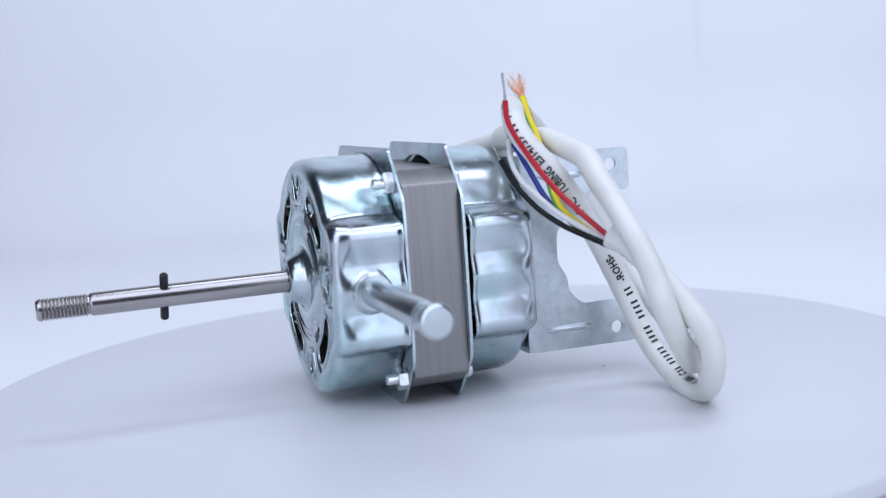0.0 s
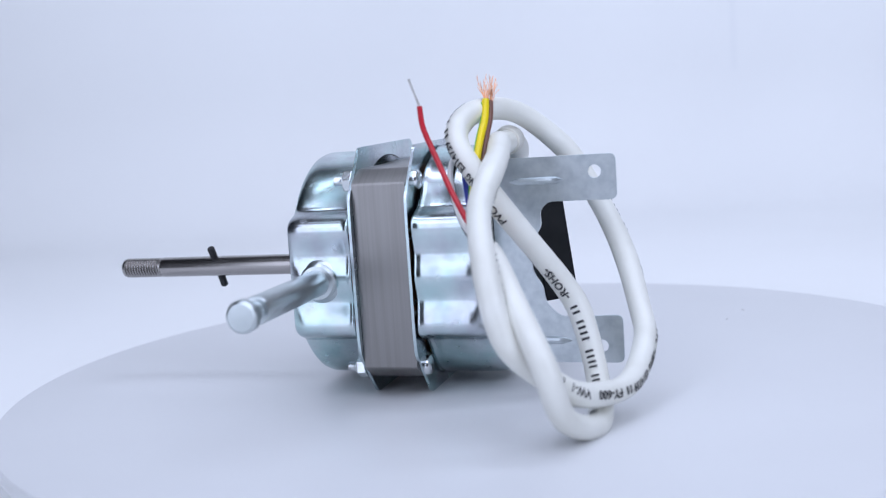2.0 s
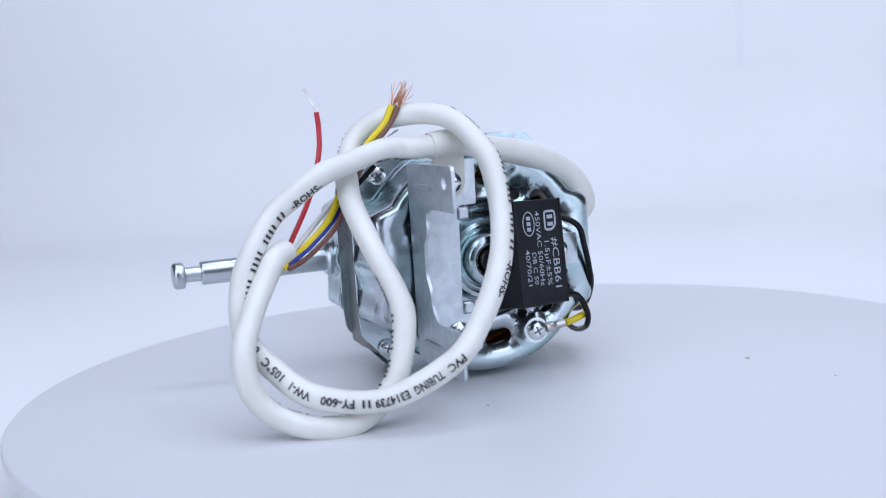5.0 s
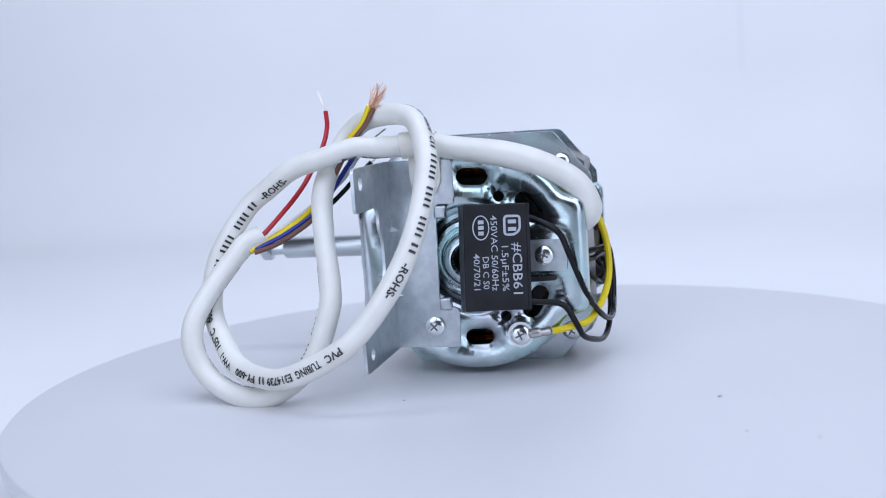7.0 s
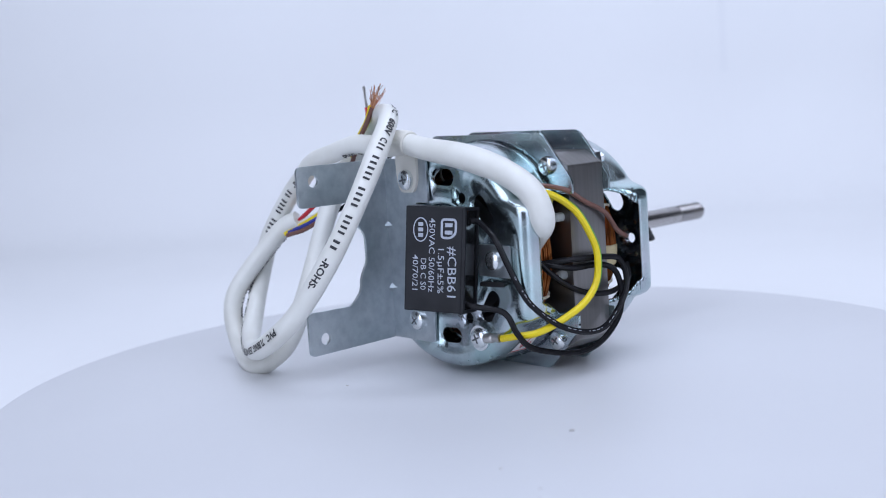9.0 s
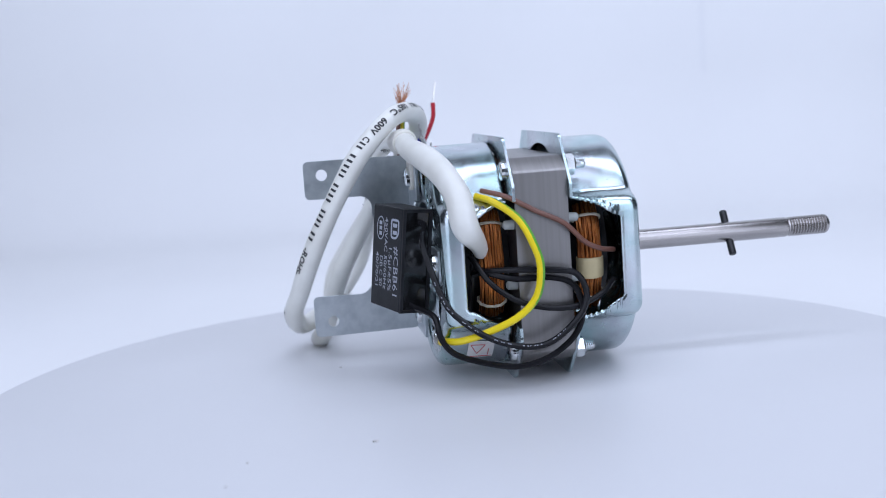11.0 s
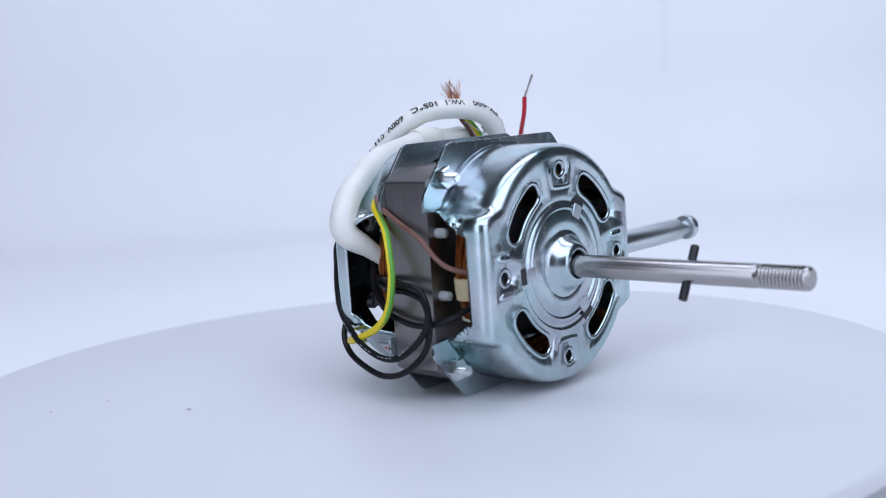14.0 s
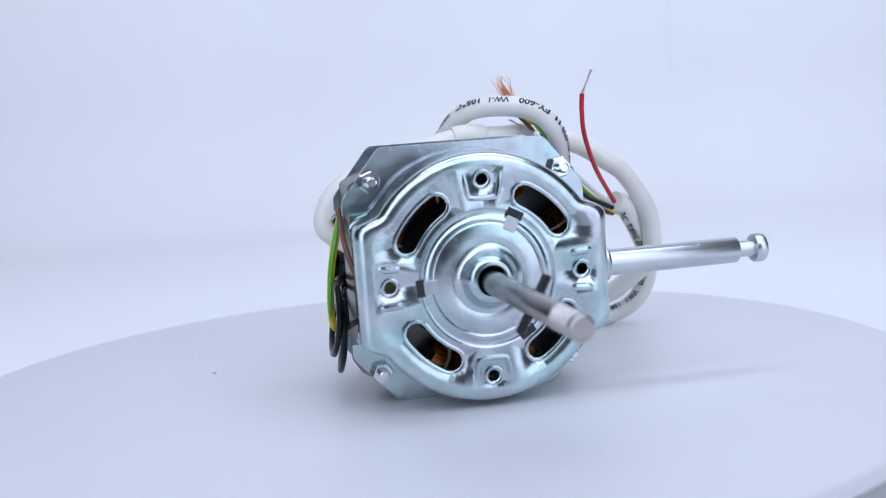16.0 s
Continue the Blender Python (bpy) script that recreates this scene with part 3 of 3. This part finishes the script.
        box(bm, (-75.6, 7.6, z - 2.4), (-73.2, 12.4, z + 2.4))
        soften(part("retainer_tab", bm, ZINC_DULL, rear), 0.8)
    # the slit's shade is a dark strip laid on the rear face
    bm = sheet([capsule((-20.5, -8.4), (-31.5, -8.0), 0.9)], lambda u, v: Vector((-72.5, u, v)), Vector((-0.4, 0, 0)))
    part("pressed_slit", bm, DARK, rear, "dark raised strip painting a slit's shade beside the capacitor's tab")
    screw_at("bracket_screw", (-74.5, 14.8, -25.0), (-1, 0, 0), thing, 3.9, 2.3, 40)
    screw_at("clamp_screw", (-75.6, 14.6, 30.4), (-1, 0, 0), thing, 4.0, 2.3, 10)
    screw_at("earth_screw", (-72.6, -17.6, -29.2), (-1, 0, 0), thing, 3.9, 2.4, 25, washer=True)
    screw_at("capacitor_screw", (-73.4, -28.4, 0.9), (-1, 0, 0), thing, 3.7, 2.3, 65)
    # capacitor: u across its printed side, v down it, w into the motor
    cu_ = Vector((0.363, -0.929, -0.05)).normalized()
    cw_ = cu_.cross(Vector((-0.108, 0.0, -0.994))).normalized()
    cv_ = cw_.cross(cu_).normalized()
    on_cap = lambda u, v, w=0.0: Vector((-91.9, -2.9, 22.7)) + cu_ * u + cv_ * v + cw_ * w

    def cap_box(bm, lo, hi):
        made = bmesh.ops.create_cube(bm, size=1)["verts"]
        for q in made:
            q.co = on_cap(*[(a + b) / 2 + (b - a) * c for a, b, c in zip(lo, hi, q.co)])
        return bm

    capacitor = soften(part("capacitor", cap_box(bmesh.new(), (0, 0, 0), (23.2, 38.6, 12.2)), CAP_CASE, thing, "black box capacitor with white printing"), 0.5, 3)
    bm = bmesh.new()
    for lo, hi in (((23.1, 0, 0), (24.2, 38.6, 1.2)), ((23.1, 0, 11.0), (24.2, 38.6, 12.2)), ((23.1, 0, 1.2), (24.2, 1.2, 11.0)), ((23.1, 37.4, 1.2), (24.2, 38.6, 11.0))):
        cap_box(bm, lo, hi)
    part("case_rim", bm, CAP_CASE, capacitor)
    soften(part("potting", cap_box(bmesh.new(), (23.0, 1.0, 1.0), (23.6, 37.6, 11.2)), RESIN, capacitor, "glossy black resin filling"), 0.2)
    bm = sheet([rounded([(-20, 6.6), (-36.6, 6.6), (-36.6, -5.2), (-20, -5.2)], 0.8, 2)], lambda u, v: Vector((-72.7, u, v)), Vector((-0.8, 0, 0)))
    part("mounting_tab", bm, ZINC_DULL, capacitor, "galvanised capacitor mounting tab")
    bm = bmesh.new()
    for text, u, v0, v1, size in (("#CBB61", 19.1, 14.3, 32.8, 5.0), ("1.5\u00b5F\u00b15%", 14.7, 14.5, 31.6, 3.5), ("450VAC 50/60Hz", 10.9, 4.2, 31.4, 3.4), ("DB C S0", 7.6, 18.9, 30.7, 3.2), ("40/70/21", 4.3, 17.8, 30.9, 3.2)):
        vs, fs, width = letters(text, size)
        made = [bm.verts.new(on_cap(u + q.y, v0 + q.x * (v1 - v0) / width, -0.05)) for q in vs]
        for f in fs:
            bm.faces.new([made[k] for k in f])
    part("printing", bm, PRINT, capacitor, "white printed ratings")
    mark = bmesh.new()
    for loop, w in (([(6.3 + 2.9 * math.cos(q * 0.2618), 8.6 + 4.3 * math.sin(q * 0.2618)) for q in range(24)], 0.24),
                    (rounded([(14.9, 4.6), (20.5, 4.6), (20.5, 9.6), (18.6, 11.3), (14.9, 11.3)], 1.2, 4), 0.5)):
        tube(mark, [on_cap(u, v, -0.02) for u, v in loop], w, 6, closed=True, flat=0.15, side=cw_)
    for u0, u1, v0, v1 in ((16.2, 19.2, 5.9, 7.3), (16.2, 19.2, 8.6, 10.0), (5.3, 7.3, 5.9, 7.3), (5.3, 7.3, 7.9, 9.3), (5.3, 7.3, 9.9, 11.3)):
        cap_box(mark, (u0, v0, -0.06), (u1, v1, 0.05))
    part("maker_marks", mark, PRINT, capacitor, "white printed marks")
    # wires on the window's side
    wire("capacitor_lead", [on_cap(22.5, 5, 7), on_cap(26.5, 5.6, 7.4), (-78.5, -34.5, 10), (-76.8, -38, 1.5), (-74.2, -41, -7.7), (-70, -43.5, -15.6), (-59, -46.5, -24.3), (-46.2, -48.5, -28.6), (-35.7, -49, -27.3), (-25.2, -48.5, -19), (-22.4, -48, -11.2), (-25.5, -47.5, -4.3), (-32.5, -47, -2.3), (-45.7, -43.5, -1.6), (-56, -37, -2.2), (-60, -31, -4)], 1.15, BLACK, capacitor, "glossy black lead wire")
    wire("capacitor_lead", [on_cap(22.5, 35.4, 5), on_cap(26.4, 36.2, 5.4), (-76, -34.5, -17.5), (-74.6, -39, -24.8), (-69.9, -41, -30.7), (-58.4, -44, -34.6), (-47.4, -46, -36.1), (-36.6, -47, -33.4), (-27, -47, -26.3), (-23.7, -46.5, -17.4), (-26.2, -45.5, -8.5), (-34.2, -44.5, -5.2), (-46.2, -42.5, -5), (-55, -38.5, -3), (-59, -32, -1)], 1.15, BLACK, capacitor, "glossy black lead wire")
    fine = spline([(-76.8, -38, 1.5), (-74.2, -41, -7.7), (-70, -43.5, -15.6), (-59, -46.5, -24.3), (-46.2, -48.5, -28.6), (-35.7, -49, -27.3), (-25.2, -48.5, -19)], 0.8)
    bm = bmesh.new()
    for i in range(6, len(fine) - 4, 1):
        if i % 14 < 9 and i % 3:
            way = (fine[i + 1] - fine[i]).normalized()
            out = Vector((-0.5, -0.75, 0.45))
            out = (out - way * out.dot(way)).normalized()
            tube(bm, [fine[i] + out * 1.12, fine[i] + way * 0.5 + out * 1.12], 0.17, 5)
    part("lead_print", bm, PRINT, thing, "faint grey printed marks")
    wire("inner_lead", [(-61.4, -34, 3.7), (-55.5, -40, -6.1), (-46.7, -43.4, -12.8), (-36.1, -44.5, -16.1), (-25.8, -45, -16.3), (-15.9, -43.5, -13.1), (-9.4, -38, -8.9)], 1.1, BLACK, thing, "black lead wire")
    earth_path = [(-58, -34, 25), (-52.6, -39.5, 23), (-44.6, -43.4, 16.4), (-40.2, -46.5, 6.8), (-38.7, -48, -1), (-40.8, -48.5, -10.9), (-47.8, -47.5, -18), (-59.4, -45, -23.2), (-68, -42, -25.8), (-72.4, -36.5, -26.6), (-73.4, -30, -28)]
    earth = wire("earth_wire", earth_path, 1.35, YELLOW, thing, "yellow earth wire with a green stripe")
    bm = bmesh.new()
    tube(bm, [p + Vector((0.66, -0.22, 0.1)) for p in spline(earth_path, 1.2)], 0.98, 8)
    part("green_stripe", bm, GREEN, earth)
    bm = bmesh.new()
    lathe(bm, [(1.9, 0), (1.9, 3.5), (1.5, 4.2), (1.7, 8)], (0, -1, 0.12), (-73.3, -21.4, -28.8), 14)
    part("crimp_lug", bm, TINNED, earth, "tinned crimp lug")
    wire("brown_lead", [(-56, -35, 27), (-48.1, -41.8, 24.6), (-38.4, -43, 19.1), (-28.3, -43.8, 13.9), (-21, -43, 6.6), (-15.3, -42, 3.5), (-8.8, -38, 2)], 0.95, BROWN, thing, "brown lead wire")
    return thing


# ---- the cable ----
LOOP = [(-77.8, 22.2, 44.2), (-77.5, 32.6, 44.2), (-79.7, 40.5, 44.6), (-82.0, 53.3, 41.2), (-83.0, 64.5, 37.9), (-81.9, 75.0, 31.0), (-82.5, 84.4,
        23.4), (-86.8, 95.2, 6.2), (-92.1, 97.5, -12.1), (-102.6, 88.8, -25.2), (-111.4, 79.0, -32.1), (-121.9, 59.7, -33.4), (-125.2, 37.6, -24.0),
        (-122.1, 26.0, -13.4), (-116.7, 15.8, 2.2), (-110.2, 10.5, 16.1), (-101.7, 8.2, 31.4), (-93.9, 9.2, 42.6), (-80.1, 17.6, 54.7), (-69.5, 36.4,
        55.0), (-67.2, 48.3, 46.3), (-78.2, 54.0, 29.9), (-90.0, 51.1, 12.9), (-100.0, 46.7, -2.5), (-105.6, 46.3, -13.7), (-111.1, 53.9, -32.4),
        (-114.0, 72.9, -42.6), (-107.8, 94.7, -35.3), (-103.0, 100.7, -16.5), (-88.1, 86.1, 8.5), (-82.9, 78.7, 13.5)]
LEAD_IN = [(-57.0, -33.5, 4.5), (-59.3, -38.3, 8.8), (-64.1, -44.6, 15.6), (-65.5, -41.0, 25.7), (-68.5, -30.2, 33.3), (-72.6, -15.5, 38.8), (-76.4,
        1.3, 42.2), (-76.9, 14.8, 44.9)]
# the side of the cable that bears the writing, by place along the loop
FACING = [(0, (0.0, 0.0, -1)), (1.8, (-0.2, -0.1, -1)), (3, (-0.6, -0.5, -0.5)), (5, (-0.75, -0.62, 0.0)), (7, (-0.85, -0.4, 0.0)), (8.5, (-0.95, 0.2, 0.1)), (9.2, (-0.97, 0.2, 0.1)), (11.2, (-0.98, 0.05, 0.1)), (13, (-0.85, -0.5, 0.0)), (15, (-0.6, -0.75, 0.2)),
          (16.5, (0.15, -0.8, 0.6)), (17.6, (0.75, 0.1, 0.65)), (18.6, (0.65, 0.75, 0.1)), (21, (0.25, 0.95, 0.0)), (23.5, (0.0, 0.9, 0.4)), (25, (0.5, -0.2, 0.8)), (28, (0.6, -0.75, 0.2))]


def cable(motor):
    pts = LEAD_IN + LOOP
    path = spline(pts, 1.5)
    R = 3.98
    bm = bmesh.new()
    tube(bm, path, lambda u: R * (1.0 + 0.03 * math.sin(u * 90)) * (0.72 + 0.52 * smooth(0.0, 0.03, u) - 0.24 * smooth(0.07, 0.17, u)), 20)
    ob = part("power_cable", bm, PVC, motor, "thick white PVC-sleeved cable, loosely coiled")
    # the lettering along it
    loop = spline(LOOP, 0.5)
    s = [0.0]
    for a, b in zip(loop, loop[1:]):
        s.append(s[-1] + (b - a).length)
    S = np.array(s)
    L = np.array([tuple(p) for p in loop])
    knots = []
    base = [Vector(p) for p in LOOP]
    for i, p in enumerate(base):
        knots.append(S[int(np.argmin(((L - np.array(p)) ** 2).sum(1)))] if 0 < i < len(base) - 1 else (0.0 if i == 0 else S[-1]))
    place_of = lambda i: float(np.interp(i * 1.074, range(len(base)), knots))
    fs_ = np.array([place_of(i) for i, _ in FACING])
    fv = np.array([v for _, v in FACING])

    def on_cable(along, across):
        c = Vector([float(np.interp(along, S, L[:, j])) for j in range(3)])
        d = Vector([float(np.interp(along + 0.6, S, L[:, j]) - np.interp(along - 0.6, S, L[:, j])) for j in range(3)]).normalized()
        f = Vector([float(np.interp(along, fs_, fv[:, j])) for j in range(3)])
        f = (f - d * f.dot(d)).normalized()
        w = f.cross(-d)                       # letters read towards the clamp
        a = across / R
        return c + (f * math.cos(a) - w * math.sin(a) * -1) * (R * 1.03 + 0.08)

    # each word with its start and end along a run of the writing; lists are plain bars
    run = [("PVC", 0, 6.2), ("TUBING", 8.5, 18.8), ("E314739", 20.6, 31.2), ([2], 32.6, 35.6), ("FY-600", 37.5, 48.5), ("VW-1", 52, 59.5), ("105\u00b0C", 63, 72.2), ("600V", 75.5, 83.6), ("C", 85.6, 87.6),
           ([2], 88.4, 91.6), ([5], 93.8, 103.4), ([4], 106, 114), ([4], 117, 124.6), ([2], 126.6, 130.8), ("-ROHS-", 133.8, 146.8)]
    for start in (530.0, 363.0, 193.3, 24.0):
        bm = bmesh.new()
        for word, w0, w1 in run:
            if isinstance(word, str):
                vs, fs, width = letters(word, 3.75, 0.028)
                left = min(v.x for v in vs)
                vs = [Vector(((v.x - left) * (w1 - w0) / (width - left), v.y, 0)) for v in vs]
                quads = [bent(vs, fs)]
            else:
                pitch = (w1 - w0 + 0.5) / word[0]
                quads = [([Vector((pitch * k + a, b, 0)) for a, b in ((0, -1.3), (0.42 * pitch, -1.3), (0.42 * pitch, 1.3), (0, 1.3))], [(0, 1, 2, 3)]) for k in range(word[0])]
                quads = [bent(*q) for q in quads]
            if not (0.5 < start - w1 and start - w0 < S[-1] - 2):
                continue
            for vs, fs in quads:
                made = [bm.verts.new(on_cable(start - w0 - p.x, p.y)) for p in vs]
                for f in fs:
                    try:
                        bm.faces.new([made[i] for i in f])
                    except ValueError:
                        pass
        if len(bm.faces):
            part("cable_print", bm, INK, ob, "black printed lettering")
        else:
            bm.free()
    # clamp and sleeve
    bm = bmesh.new()
    sl = spline([(-76.9, 9.8, 44.2), (-76.95, 14.8, 44.9), (-77.8, 22.6, 44.2)], 1.0)
    tube(bm, sl, R * 1.24, 24)
    clamp = soften(part("cable_clamp", bm, SLEEVE, ob, "cream nylon cable clamp"), 0.3)
    bm = sheet([rounded([(8.6, 40.5), (8.8, 30), (11, 25.4), (18.5, 25.4), (20.4, 30), (20.6, 40.5)], 2.0, 4)], lambda u, v: Vector((-74.6, u, v)), Vector((-1.2, 0, 0)))
    part("clamp_foot", bm, SLEEVE, clamp)
    # the cores at the cut end
    red = wire("red_core", [(-86, 82, 9.5), (-79, 75, 17.5), (-70, 66, 29.5), (-62.5, 59.6, 43), (-58.5, 57.6, 52), (-57.9, 57.8, 58.9)], 0.95, RED, ob, "red insulated core")
    strands("red_strands", (-57.9, 57.8, 58.6), (-55.9, 61.4, 67.7), 0.35, 7, TINNED, red, 3, 0.2)
    yel_path = [(-88, 82, 8), (-82.2, 73.2, 12.6), (-74.8, 61.2, 21.2), (-73.6, 54, 33), (-74.2, 45, 46), (-74.6, 38, 53), (-74.4, 34.6, 59.5)]
    yel = wire("yellow_core", yel_path, 1.25, YELLOW, ob, "yellow and green core")
    bm = bmesh.new()
    tube(bm, [p + Vector((0.8, -0.1, 0.1)) for p in spline(yel_path, 1.2)][:-1], 0.8, 7)
    part("green_stripe", bm, GREEN, yel)
    strands("copper_strands", (-74.4, 34.6, 59.2), (-73.6, 31.2, 65.6), 3.0, 22, COPPER_END, yel, 4, 0.1)
    bro = wire("brown_core", [(-88.5, 80, 7.5), (-83.4, 71, 10.6), (-76.6, 58.8, 19.2), (-75.2, 52.3, 31), (-75.6, 43.2, 45), (-76.0, 36.2, 53), (-75.6, 32.6, 58.8)], 0.95, BROWN, ob, "brown insulated core")
    strands("copper_strands", (-75.6, 32.6, 58.6), (-75.2, 29.6, 65.0), 3.0, 20, COPPER_END, bro, 8, 0.1)
    for nm, mat, pts2, tip in (("blue_core", BLUE, [(-87.5, 80, 8.5), (-80.5, 69, 14), (-73, 57.5, 22.6), (-68.6, 47.5, 36.5), (-66.6, 42.5, 44)], (-66.6, 39.5, 48)),
                               ("black_core", BLACK, [(-86, 82, 9), (-82, 77, 10.8), (-78.2, 71, 13.2), (-73.6, 64, 16.5), (-69, 57, 21.3), (-65.6, 51, 26.8), (-63.6, 46, 31.9), (-63.0, 39, 38)], (-64, 31, 43)),
                               ("white_core", WHITE_WIRE, [(-86, 82, 9.5), (-82.8, 77, 12.4), (-77.4, 71.4, 15.9), (-71.8, 64.4, 20.8), (-67.9, 57.6, 26.3), (-65, 51, 31.6), (-63.8, 46, 38), (-66, 40, 45)], (-68.6, 31, 50.5))):
        core = wire(nm, pts2, 0.95, mat, ob, nm.split("_")[0] + " insulated core")
        strands("bare_strands", pts2[-1], tip, 0.5, 6, TINNED, core, len(nm), 0.16)
    return ob


setting()
platform = turntable()
motor = fan_motor()
cable(motor)


def motions():
    """The turntable and the motor on it turn together round the upright axis."""
    for thing, at, head in ((platform, (0.0, 0.0), 0.0), (motor, (-0.05472, -0.02786), -159.74)):
        rows = []
        for i in range(33):
            t = i * 0.5
            turn = pose(0, 0, 0, 0, 0, SPIN * t)
            rows.append((t, turn @ pose(at[0], at[1], 0, 0, 0, head)))
        walk(thing, rows)


motions()
